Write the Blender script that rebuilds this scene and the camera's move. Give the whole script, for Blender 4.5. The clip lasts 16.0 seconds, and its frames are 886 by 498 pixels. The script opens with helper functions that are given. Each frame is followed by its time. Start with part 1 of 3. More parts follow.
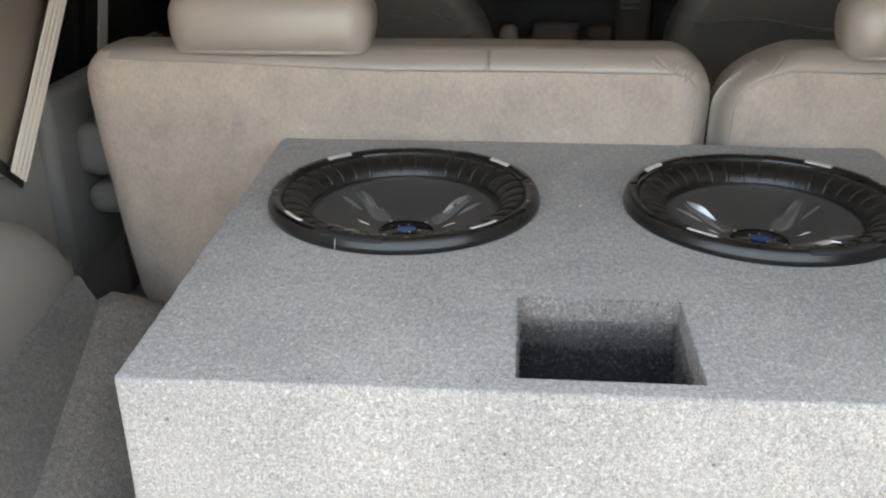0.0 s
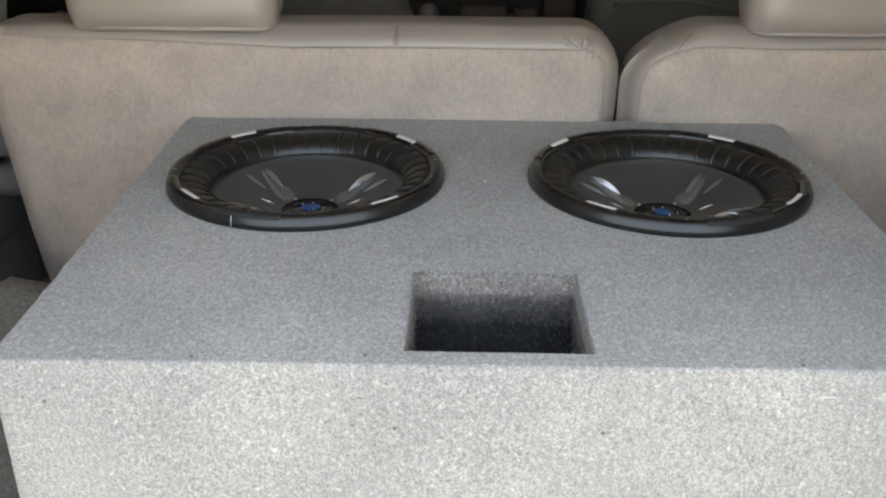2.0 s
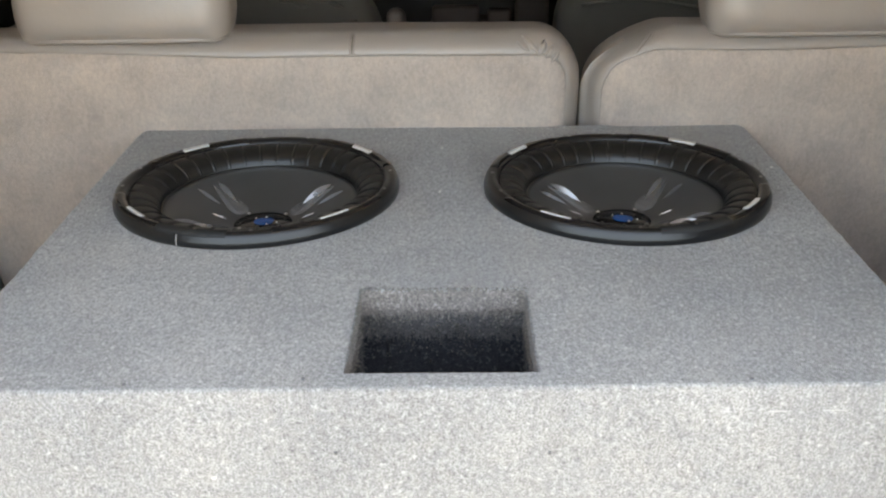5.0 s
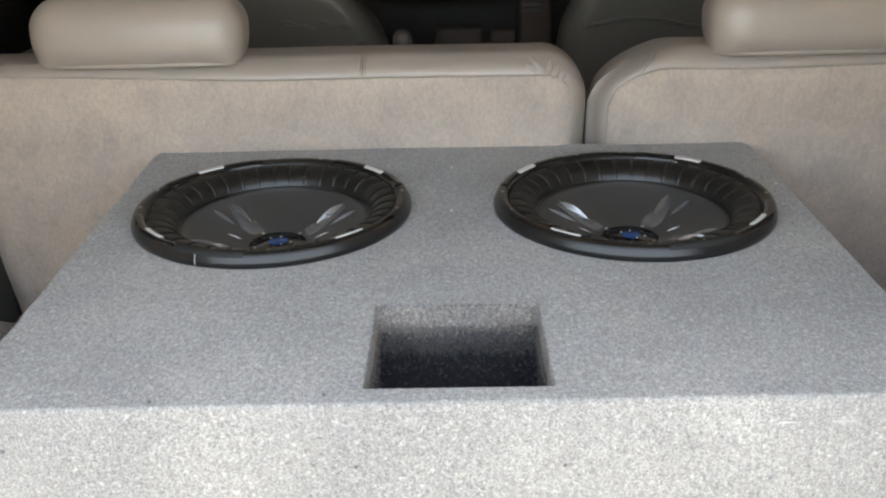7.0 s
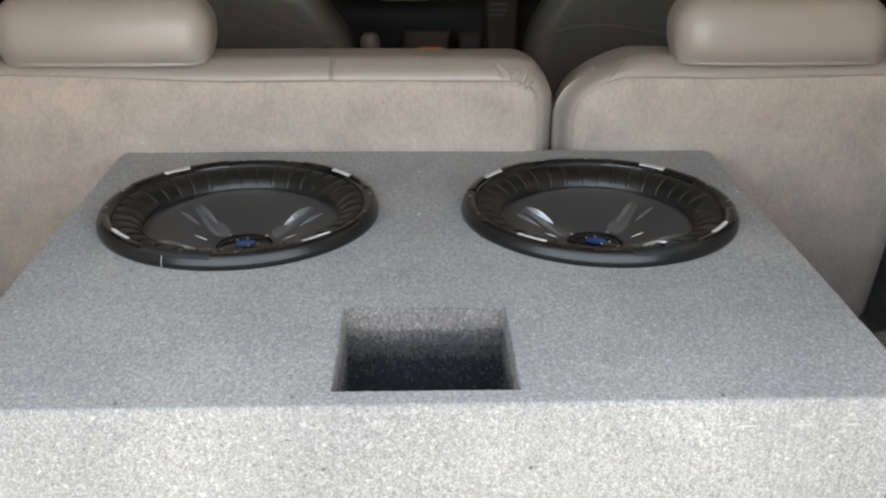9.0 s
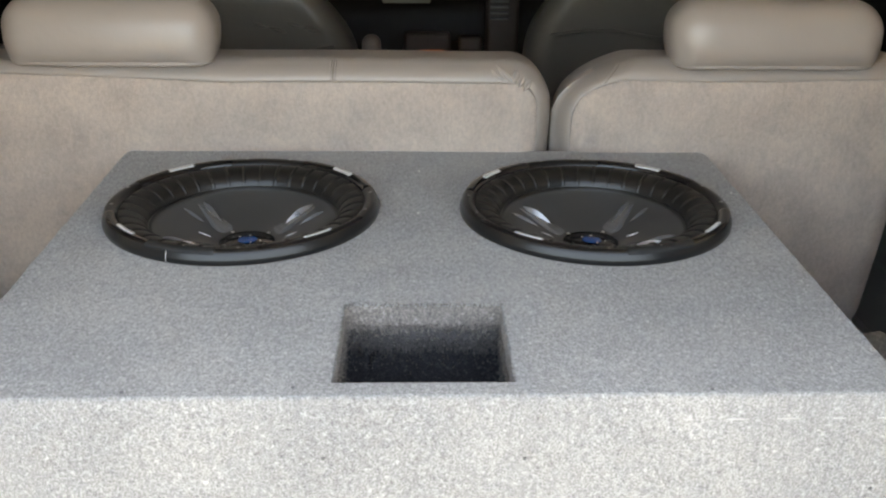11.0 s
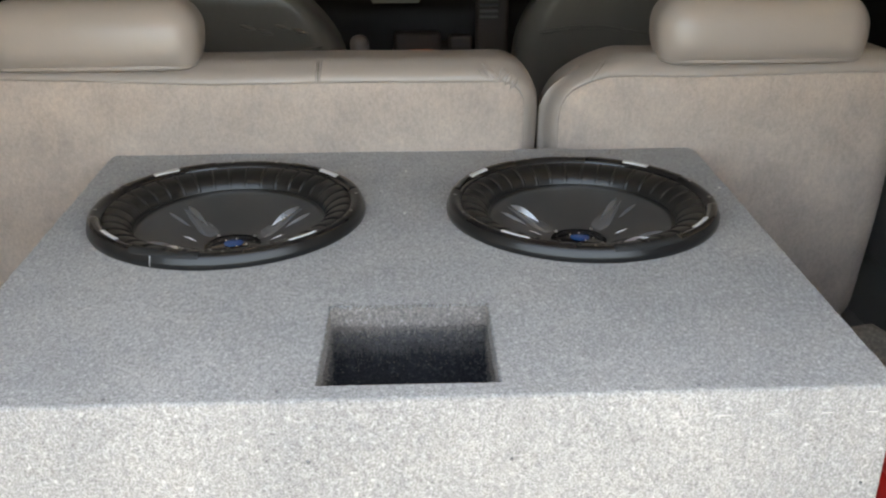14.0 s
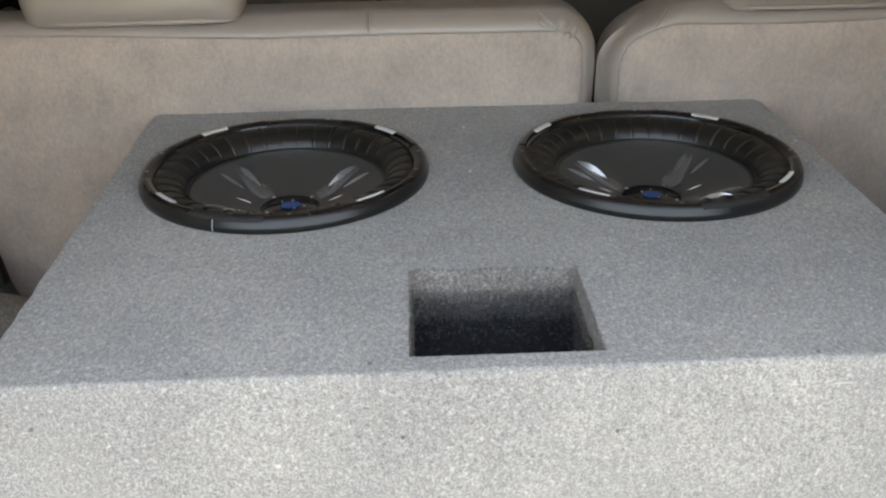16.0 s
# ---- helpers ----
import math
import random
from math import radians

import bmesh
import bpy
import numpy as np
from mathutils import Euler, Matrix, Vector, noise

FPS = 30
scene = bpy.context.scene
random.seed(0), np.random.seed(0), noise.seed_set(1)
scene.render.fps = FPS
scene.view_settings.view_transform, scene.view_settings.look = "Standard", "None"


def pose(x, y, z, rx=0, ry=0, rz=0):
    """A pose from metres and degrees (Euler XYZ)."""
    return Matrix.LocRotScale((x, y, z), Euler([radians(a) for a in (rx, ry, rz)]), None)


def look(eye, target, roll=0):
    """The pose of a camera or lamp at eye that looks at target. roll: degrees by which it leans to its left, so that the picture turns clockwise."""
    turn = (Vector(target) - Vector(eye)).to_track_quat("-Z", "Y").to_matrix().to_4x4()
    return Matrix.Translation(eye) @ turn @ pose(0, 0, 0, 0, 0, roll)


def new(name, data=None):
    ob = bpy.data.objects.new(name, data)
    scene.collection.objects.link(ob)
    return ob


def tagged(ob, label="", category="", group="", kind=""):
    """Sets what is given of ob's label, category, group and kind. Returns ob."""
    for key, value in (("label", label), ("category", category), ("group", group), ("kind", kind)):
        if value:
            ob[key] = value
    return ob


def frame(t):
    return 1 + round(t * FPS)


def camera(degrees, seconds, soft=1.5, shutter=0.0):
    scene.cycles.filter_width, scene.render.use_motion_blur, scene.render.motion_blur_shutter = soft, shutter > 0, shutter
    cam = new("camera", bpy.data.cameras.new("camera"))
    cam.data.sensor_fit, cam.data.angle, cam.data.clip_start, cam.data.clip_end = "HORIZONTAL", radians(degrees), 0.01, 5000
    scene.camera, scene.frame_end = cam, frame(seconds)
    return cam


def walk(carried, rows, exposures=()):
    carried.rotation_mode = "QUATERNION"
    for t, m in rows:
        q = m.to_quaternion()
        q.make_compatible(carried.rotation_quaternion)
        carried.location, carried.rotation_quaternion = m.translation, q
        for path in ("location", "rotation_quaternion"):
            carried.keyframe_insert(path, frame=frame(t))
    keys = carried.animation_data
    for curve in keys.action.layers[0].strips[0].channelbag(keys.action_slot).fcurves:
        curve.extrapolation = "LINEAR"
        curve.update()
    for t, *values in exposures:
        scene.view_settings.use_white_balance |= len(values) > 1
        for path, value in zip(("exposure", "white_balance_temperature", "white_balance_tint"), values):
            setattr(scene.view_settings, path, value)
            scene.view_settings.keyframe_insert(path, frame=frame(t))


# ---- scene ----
cam = camera(51.48, 16.0, soft=2.2)
# seconds, place in metres, turn, tilt and lean in degrees
ROWS = [
    (0.0, -0.0713, -0.5803, 0.7345, 5.19, -24.04, 0.52),
    (0.5, -0.0666, -0.5732, 0.7272, 3.58, -25.13, 0.70),
    (1.0, -0.0619, -0.5817, 0.7259, 1.86, -25.37, -0.32),
    (1.5, -0.0446, -0.5763, 0.7185, 0.31, -25.19, -1.27),
    (2.0, -0.0286, -0.5732, 0.7187, 1.34, -24.79, -0.27),
    (2.5, -0.0265, -0.5704, 0.7200, 2.26, -24.18, 0.13),
    (3.0, -0.0164, -0.5644, 0.7208, 2.15, -24.81, 1.30),
    (5.5, 0.0111, -0.5496, 0.7252, -0.02, -24.83, 0.56),
    (6.0, 0.0092, -0.5523, 0.7319, -1.05, -23.95, 0.80),
    (6.5, 0.0078, -0.5592, 0.7305, -0.43, -24.06, 0.59),
    (7.0, 0.0005, -0.5667, 0.7308, 0.94, -23.71, 1.37),
    (7.5, 0.0031, -0.5709, 0.7258, -2.17, -24.04, -0.79),
    (8.0, -0.0028, -0.5692, 0.7310, -3.01, -24.27, -0.75),
    (8.5, -0.0029, -0.5710, 0.7308, -2.31, -24.15, -0.90),
    (9.0, -0.0038, -0.5722, 0.7350, -1.56, -23.59, -0.22),
    (9.5, -0.0015, -0.5839, 0.7363, -1.58, -23.55, -0.77),
    (12.0, -0.0041, -0.5931, 0.7387, -1.43, -23.35, -0.44),
    (12.5, 0.0046, -0.5900, 0.7364, -0.23, -23.98, -0.09),
    (13.0, 0.0058, -0.5878, 0.7376, 0.04, -23.43, -0.05),
    (13.5, 0.0054, -0.5884, 0.7373, -0.07, -23.02, 0.20),
    (14.0, 0.0086, -0.5874, 0.7361, -1.75, -23.44, 0.30),
    (14.5, 0.0025, -0.5817, 0.7361, -1.07, -23.96, 0.99),
    (15.0, -0.0151, -0.5797, 0.7346, 0.20, -24.89, 0.32),
    (15.5, -0.0437, -0.5667, 0.7305, 0.93, -25.80, 0.94),
    (16.0, -0.0614, -0.5414, 0.7207, -1.59, -26.09, 1.05),
]
walk(cam, [(t, pose(x, y, z, 90 + tilt, 0, turn) @ pose(0, 0, 0, 0, 0, -lean)) for t, x, y, z, turn, tilt, lean in ROWS],
     exposures=[(t, stops, 9620, 4) for t, stops in ((0.0, 4.08), (0.5, 4.08), (1.0, 3.90), (1.5, 3.80), (2.0, 3.94), (3.0, 3.94), (5.5, 4.11), (15.0, 4.06), (15.5, 3.94), (16.0, 3.82))])

# ---- daylight from the open tailgate behind the camera ----
world = bpy.data.worlds.new("sky")
scene.world = world
world.use_nodes = True
wn = world.node_tree
sky = wn.nodes.new("ShaderNodeTexSky")
sky.sky_type, sky.sun_disc = "NISHITA", False
SUN_ELEV, SUN_TURN = 55.0, 15.0
sky.sun_elevation, sky.sun_rotation = radians(SUN_ELEV), radians(SUN_TURN)
sky.air_density, sky.dust_density, sky.ozone_density = 0.6, 5.0, 0.4
wn.links.new(sky.outputs[0], wn.nodes["Background"].inputs["Color"])
wn.nodes["Background"].inputs["Strength"].default_value = 0.15
sun = new("sun", bpy.data.lights.new("sun", "SUN"))
sun.data.energy, sun.data.angle, sun.data.color = 1.2, radians(12), (1.0, 0.94, 0.86)
a, e = radians(SUN_TURN), radians(SUN_ELEV)
way = Vector((math.sin(a) * math.cos(e), math.cos(a) * math.cos(e), math.sin(e)))
sun.matrix_world = look(way * 20, (0, 0, 0))


# ---- materials ----
def material(name, rough=0.6, metal=0.0):
    m = bpy.data.materials.new(name)
    m.use_nodes = True
    b = m.node_tree.nodes["Principled BSDF"]
    b.inputs["Roughness"].default_value, b.inputs["Metallic"].default_value = rough, metal
    return m, m.node_tree, b


def noise_node(nt, scale, detail=3.0, rough=0.55, stretch=(1, 1, 1)):
    tc, mp, nz = nt.nodes.new("ShaderNodeTexCoord"), nt.nodes.new("ShaderNodeMapping"), nt.nodes.new("ShaderNodeTexNoise")
    mp.inputs["Scale"].default_value = stretch
    nz.inputs["Scale"].default_value, nz.inputs["Detail"].default_value, nz.inputs["Roughness"].default_value = scale, detail, rough
    nt.links.new(tc.outputs["Object"], mp.inputs["Vector"])
    nt.links.new(mp.outputs["Vector"], nz.inputs["Vector"])
    return nz.outputs["Fac"]


def ramp(nt, fac, stops):
    r = nt.nodes.new("ShaderNodeValToRGB")
    while len(r.color_ramp.elements) < len(stops):
        r.color_ramp.elements.new(0.5)
    for el, (p, c) in zip(r.color_ramp.elements, stops):
        el.position, el.color = p, (*c, 1)
    nt.links.new(fac, r.inputs["Fac"])
    return r.outputs["Color"]


def mix(nt, kind, fac, a, b):
    n = nt.nodes.new("ShaderNodeMix")
    n.data_type, n.blend_type = "RGBA", kind
    for i, v in ((0, fac), (6, a), (7, b)):
        if isinstance(v, (int, float)):
            n.inputs[i].default_value = v
        elif isinstance(v, tuple):
            n.inputs[i].default_value = (*v, 1)
        else:
            nt.links.new(v, n.inputs[i])
    return n.outputs[2]


def bump(nt, b, height, strength, distance):
    n = nt.nodes.new("ShaderNodeBump")
    n.inputs["Strength"].default_value, n.inputs["Distance"].default_value = strength, distance
    nt.links.new(height, n.inputs["Height"])
    nt.links.new(n.outputs["Normal"], b.inputs["Normal"])


def carpet(name, dark, light, fleck, scale=640.0, contrast=0.15, specks=0.85, mottle=1.0, smudge=7.0, stain=0.0):
    """Needle-felt carpet: fine fibres in two tones, pale flecks and broad traffic marks."""
    m, nt, b = material(name, 0.95)
    fine = noise_node(nt, scale, 4.0, 0.7)
    base = ramp(nt, fine, [(0.5 - contrast, dark), (0.5 + contrast, light)])
    spots = ramp(nt, noise_node(nt, scale * 0.44, 2.0, 0.5), [(0.59, (0, 0, 0)), (0.73, (0.58 * specks,) * 3)])
    col = mix(nt, "MIX", spots, base, fleck)
    deep = ramp(nt, noise_node(nt, scale * 0.45 + 37, 2.0, 0.5, (1.0, 1.3, 1.1)), [(0.60, (1, 1, 1)), (0.73, (0.60, 0.61, 0.63))])
    col = mix(nt, "MULTIPLY", specks, col, deep)
    clump = ramp(nt, noise_node(nt, scale * 0.3, 2.0, 0.5, (1.6, 0.8, 1.0)), [(0.36, (0.88, 0.88, 0.885)), (0.64, (1.10, 1.10, 1.095))])
    col = mix(nt, "MULTIPLY", mottle, col, clump)
    broad = ramp(nt, noise_node(nt, smudge, 3.0), [(0.3, (0.86, 0.86, 0.87)), (0.7, (1.1, 1.09, 1.07))])
    col = mix(nt, "MULTIPLY", 1.0, col, broad)
    if stain:
        worn = ramp(nt, noise_node(nt, 62.0, 5.0, 0.65, (1.25, 1.0, 0.8)), [(0.34, (0.86, 0.88, 0.90)), (0.66, (1.13, 1.10, 1.05))])
        col = mix(nt, "MULTIPLY", stain, col, worn)
    nt.links.new(col, b.inputs["Base Color"])
    b.inputs["Specular IOR Level"].default_value = 0.15
    b.inputs["Sheen Weight"].default_value = 0.15
    bump(nt, b, fine, 0.7, 0.0022)
    return m


def plain(name, colour, rough, metal=0.0, grain=300.0, depth=0.0003, vary=0.12, spec=0.5, broad=9.0, wear=0.0):
    m, nt, b = material(name, rough, metal)
    fine = noise_node(nt, grain, 3.0)
    lo, hi = tuple(c * (1 - vary) for c in colour), tuple(min(1, c * (1 + vary)) for c in colour)
    col = ramp(nt, noise_node(nt, broad, 4.0), [(0.3, lo), (0.7, hi)])
    nt.links.new(col, b.inputs["Base Color"])
    r = nt.nodes.new("ShaderNodeMapRange")
    r.inputs["To Min"].default_value, r.inputs["To Max"].default_value = max(0.02, rough - 0.03 - wear), min(1, rough + 0.04)
    nt.links.new(noise_node(nt, broad * 4, 4.0), r.inputs["Value"])
    nt.links.new(r.outputs["Result"], b.inputs["Roughness"])
    b.inputs["Specular IOR Level"].default_value = spec
    if depth:
        bump(nt, b, fine, 0.5, depth)
    return m


BOX_CARPET = carpet("grey_box_carpet", (0.191, 0.192, 0.1905), (0.462, 0.464, 0.4595), (0.70, 0.70, 0.69))
FLOOR_CARPET = carpet("cargo_carpet", (0.135, 0.127, 0.115), (0.27, 0.255, 0.238), (0.37, 0.35, 0.33), 420.0)
SIDE_CARPET = carpet("side_carpet", (0.115, 0.113, 0.108), (0.225, 0.220, 0.211), (0.27, 0.26, 0.25), 420.0)
FABRIC = carpet("seat_back_cloth", (0.452, 0.378, 0.330), (0.558, 0.473, 0.415), (0.617, 0.523, 0.466), 420.0, 0.25, 0.22, 0.5, 15.0, 0.32)
LEATHER = plain("seat_leather", (0.362, 0.314, 0.278), 0.305, grain=110.0, depth=0.0007, vary=0.05, broad=6.0, spec=0.6)
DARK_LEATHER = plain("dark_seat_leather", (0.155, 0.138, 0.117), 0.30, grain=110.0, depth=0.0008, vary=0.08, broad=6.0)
TRIM = plain("grey_side_trim", (0.25, 0.24, 0.225), 0.6, grain=700.0, depth=0.0004, vary=0.06, broad=5.0)
PILLAR = plain("warm_pillar_trim", (0.66, 0.595, 0.53), 0.6, grain=700.0, depth=0.0004, vary=0.06, broad=5.0)
# trim grey taken darker, for the shade beside the seat back
HINGE = plain("hinge_cover_plastic", (0.16, 0.155, 0.148), 0.35, grain=500.0, depth=0.0003, vary=0.08)
DARK_TRIM = plain("dark_interior_trim", (0.135, 0.100, 0.084), 0.55, grain=500.0, depth=0.0004, vary=0.1)
HEADLINER = plain("headliner_cloth", (0.78, 0.755, 0.71), 0.95, grain=600.0, depth=0.0006, spec=0.1)
DASH = plain("dashboard_plastic", (0.040, 0.035, 0.032), 0.6, grain=500.0, depth=0.0004)
KNOB = plain("brown_grey_plastic", (0.185, 0.145, 0.125), 0.4)
TINTED = plain("tinted_window", (0.006, 0.006, 0.007), 0.12, depth=0.0, spec=0.08)
BELT = plain("belt_webbing", (0.86, 0.785, 0.70), 0.7, grain=900.0, depth=0.0005, vary=0.05)
RING = plain("satin_black_ring", (0.007, 0.007, 0.0075), 0.30, metal=0.0, grain=900.0, depth=0.0002)
GLOSS = plain("gloss_black_plastic", (0.006, 0.006, 0.007), 0.10, grain=200.0, depth=0.0, spec=0.5)
RUBBER = plain("surround_rubber", (0.008, 0.008, 0.008), 0.33, grain=700.0, depth=0.0002)
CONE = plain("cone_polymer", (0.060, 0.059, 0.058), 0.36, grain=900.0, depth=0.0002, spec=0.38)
# metal and a paler grey put the cone's glints and sheen into the colour
RIDGE = plain("cone_ridge_glint", (0.62, 0.62, 0.63), 0.28, metal=0.9, depth=0.0)
FACET = plain("cone_facet_sheen", (0.12, 0.12, 0.122), 0.26, depth=0.0)
SILVER = plain("silver_print", (0.62, 0.61, 0.59), 0.4, grain=900.0, depth=0.0002)
BLUE = plain("blue_emblem", (0.005, 0.055, 0.21), 0.10, depth=0.0)
STEEL = plain("screw_steel", (0.45, 0.45, 0.46), 0.3, metal=1.0, depth=0.0)
RED = plain("red_plastic", (0.55, 0.02, 0.02), 0.4, depth=0.0002)
ASPHALT = plain("asphalt", (0.098, 0.094, 0.088), 0.9, grain=160.0, depth=0.004, vary=0.25, broad=1.2)
BODY = plain("dark_body_paint", (0.030, 0.031, 0.034), 0.35, depth=0.0)
LINT_DARK = plain("dark_lint", (0.15, 0.15, 0.155), 0.9)
SEAM_THREAD = plain("pale_seam_thread", (0.52, 0.515, 0.50), 0.9)
LINT_PALE = plain("pale_lint", (0.7, 0.7, 0.66), 0.9)
# three tones paint the port's shade, darkest for the deep duct
DUCT = carpet("shaded_duct_felt", (0.010, 0.011, 0.014), (0.034, 0.037, 0.045), (0.15, 0.155, 0.17), 620.0)
MID_SHADE = carpet("half_shade_felt", (0.052, 0.050, 0.051), (0.145, 0.140, 0.142), (0.32, 0.31, 0.30), 620.0)
LIP = carpet("shaded_lip_carpet", (0.130, 0.115, 0.106), (0.375, 0.332, 0.306), (0.70, 0.63, 0.58), 560.0)


def lit(name, colour, strength):
    m, nt, b = material(name, 0.3)
    b.inputs["Base Color"].default_value = (*[c * 0.2 for c in colour], 1)
    b.inputs["Emission Color"].default_value, b.inputs["Emission Strength"].default_value = (*colour, 1), strength
    return m


# weak glow that stands in for daylight through the windscreen
WINDSCREEN_GLOW = lit("dim_windscreen_glow", (0.75, 0.8, 0.8), 0.0018)
# emission stands in for a warm reflection above the seat top
AMBER = lit("amber_gleam", (1.0, 0.28, 0.06), 0.016)
BLACK = plain("black_void_plastic", (0.01, 0.01, 0.01), 0.7)


# ---- mesh helpers ----
from mathutils.geometry import delaunay_2d_cdt

def part(name, bm, mat, parent=None, label="", smooth=True):
    """Links a bmesh as one mesh object, under a thing where a parent is given."""
    me = bpy.data.meshes.new(name)
    bmesh.ops.recalc_face_normals(bm, faces=bm.faces)
    for f in bm.faces:
        f.smooth = smooth
    bm.to_mesh(me)
    bm.free()
    me.materials.append(mat)
    ob = new(name, me)
    if parent:
        ob.parent = parent
    if label:
        ob["label"] = label
    return ob


def thing(name, at, label, category, group="", kind=""):
    ob = new(name)
    ob.location = at
    ob.empty_display_size = 0.05
    return tagged(ob, label, category, group, kind)


def soft_box(size, r, step=0.02, centre=(0, 0, 0), warp=None):
    """A box with rounded edges, on a grid fine enough to bend; warp moves each point."""
    bm = bmesh.new()
    h = [s / 2 for s in size]
    inner = [max(1e-5, k - r) for k in h]
    seen = {}

    def vert(p):
        key = tuple(round(c, 6) for c in p)
        if key not in seen:
            q = Vector([max(-i, min(i, c)) for c, i in zip(p, inner)])
            d = Vector(p) - q
            if d.length > 1e-9:
                q = q + d.normalized() * r
            q += Vector(centre)
            seen[key] = bm.verts.new(warp(q) if warp else q)
        return seen[key]

    def marks(k):
        core = max(1, round(2 * inner[k] / step))
        edge = [h[k] - r + r * math.tan(math.pi / 4 * j / 4) for j in (1, 2, 3, 4)]
        mid = [-inner[k] + 2 * inner[k] * j / core for j in range(core + 1)]
        return [-v for v in reversed(edge)] + mid + edge

    m = [marks(k) for k in range(3)]
    for k in range(3):
        u, v = (k + 1) % 3, (k + 2) % 3
        for s in (-1, 1):
            for i in range(len(m[u]) - 1):
                for j in range(len(m[v]) - 1):
                    quad = []
                    for a, b in ((i, j), (i + 1, j), (i + 1, j + 1), (i, j + 1)):
                        p = [0, 0, 0]
                        p[k], p[u], p[v] = s * h[k], m[u][a], m[v][b]
                        quad.append(vert(p))
                    if len(set(quad)) > 2:
                        try:
                            bm.faces.new(list(dict.fromkeys(quad)))
                        except ValueError:
                            pass
    return bm


def take(bm, keep):
    """A copy of bm with only the faces whose centre passes keep."""
    out = bm.copy()
    bmesh.ops.delete(out, geom=[f for f in out.faces if not keep(f.calc_center_median())], context="FACES")
    return out


def lathe(profile, n=96, centre=(0, 0, 0), start=0.0, end=360.0, closed=False, ripple=None):
    """Turns (radius, height) pairs round the vertical axis; ripple adds height by radius index and angle."""
    bm = bmesh.new()
    full = abs(end - start) >= 359.9
    cols = n if full else n + 1
    rows = []
    for j in range(cols):
        a = radians(start + (end - start) * j / n)
        rows.append([bm.verts.new((centre[0] + (r) * math.cos(a), centre[1] + r * math.sin(a),
                                   centre[2] + z + (ripple(i, a) if ripple else 0))) for i, (r, z) in enumerate(profile)])
    for j in range(n):
        p, q = rows[j], rows[(j + 1) % cols]
        for i in range(len(profile) - (0 if closed else 1)):
            k = (i + 1) % len(profile)
            bm.faces.new((p[i], q[i], q[k], p[k]))
    if closed and not full:
        bm.faces.new(rows[0])
        bm.faces.new(rows[-1])
    return bm


def disc(r, z, n=48, centre=(0, 0, 0), dome=0.0, rings=5):
    prof = [(r * (1 - i / rings) + 1e-5, z + dome * (1 - (1 - i / rings) ** 2)) for i in range(rings + 1)]
    return lathe(prof, n, centre)


def tube(points, r, n=8, flat=1.0):
    """A round or flattened cord through the points."""
    bm = bmesh.new()
    pts = [Vector(p) for p in points]
    rings = []
    for i, p in enumerate(pts):
        d = (pts[min(i + 1, len(pts) - 1)] - pts[max(i - 1, 0)]).normalized()
        side = d.cross(Vector((0, 0, 1)))
        side = side.normalized() if side.length > 1e-4 else Vector((1, 0, 0))
        up = side.cross(d)
        rr = r(i / (len(pts) - 1)) if callable(r) else r
        rings.append([bm.verts.new(p + side * rr * math.cos(2 * math.pi * k / n) + up * rr * flat * math.sin(2 * math.pi * k / n)) for k in range(n)])
    for a, b in zip(rings, rings[1:]):
        for k in range(n):
            bm.faces.new((a[k], a[(k + 1) % n], b[(k + 1) % n], b[k]))
    bm.faces.new(rings[0])
    bm.faces.new(rings[-1])
    return bm


def slab(corners, thick, bevel=0.0, segments=2):
    """A solid panel: a polygon of corners pushed by the vector thick, its edges rounded."""
    bm = bmesh.new()
    low = [bm.verts.new(c) for c in corners]
    high = [bm.verts.new(Vector(c) + Vector(thick)) for c in corners]
    n = len(corners)
    bm.faces.new(low[::-1])
    bm.faces.new(high)
    for i in range(n):
        bm.faces.new((low[i], low[(i + 1) % n], high[(i + 1) % n], high[i]))
    if bevel:
        bmesh.ops.bevel(bm, geom=bm.edges[:], offset=bevel, segments=segments, affect="EDGES")
    return bm


def cuboid(lo, hi, bevel=0.0, segments=2):
    (x0, y0, z0), (x1, y1, z1) = lo, hi
    return slab([(x0, y0, z0), (x1, y0, z0), (x1, y1, z0), (x0, y1, z0)], (0, 0, z1 - z0), bevel, segments)


# ---- the vehicle round the cargo bay ----
SIDE, ROOF, REAR, FRONT = 0.76, 0.95, -0.12, 3.0
ROOF_REAR = -0.15  # unseen lining and roof run past the opening, to shade the box top
ground = tagged(part("ground", cuboid((-60, -60, -0.80), (60, 60, -0.74)), ASPHALT, smooth=False), "weathered grey asphalt driveway under the vehicle", "ground", kind="structure")
floor = tagged(part("floor", cuboid((-SIDE, REAR, -0.05), (SIDE, FRONT, 0.0)), SIDE_CARPET, smooth=False), "dark grey carpeted cargo floor", "floor", kind="structure")
# unseen lining, pale so that it throws light back on box and seats
ceiling = tagged(part("ceiling", cuboid((-SIDE - 0.05, ROOF_REAR, ROOF), (SIDE + 0.05, FRONT + 0.05, ROOF + 0.05)), HEADLINER, smooth=False), "grey cloth headliner of the vehicle", "ceiling", kind="structure")
roof = tagged(part("roof", soft_box((2 * SIDE + 0.12, FRONT + 0.07 - ROOF_REAR, 0.03), 0.012, 0.2, (0, (FRONT + 0.05 + ROOF_REAR) / 2, ROOF + 0.069)), BODY, smooth=True), "dark painted steel roof skin", "roof", kind="structure")
# black sheet added ahead of the dashboard to keep light out
wall_front = tagged(part("wall_front", cuboid((-SIDE, FRONT, -0.05), (SIDE, FRONT + 0.05, ROOF)), BLACK, smooth=False), "added black wall that keeps the cabin's front dark", "wall", kind="structure")

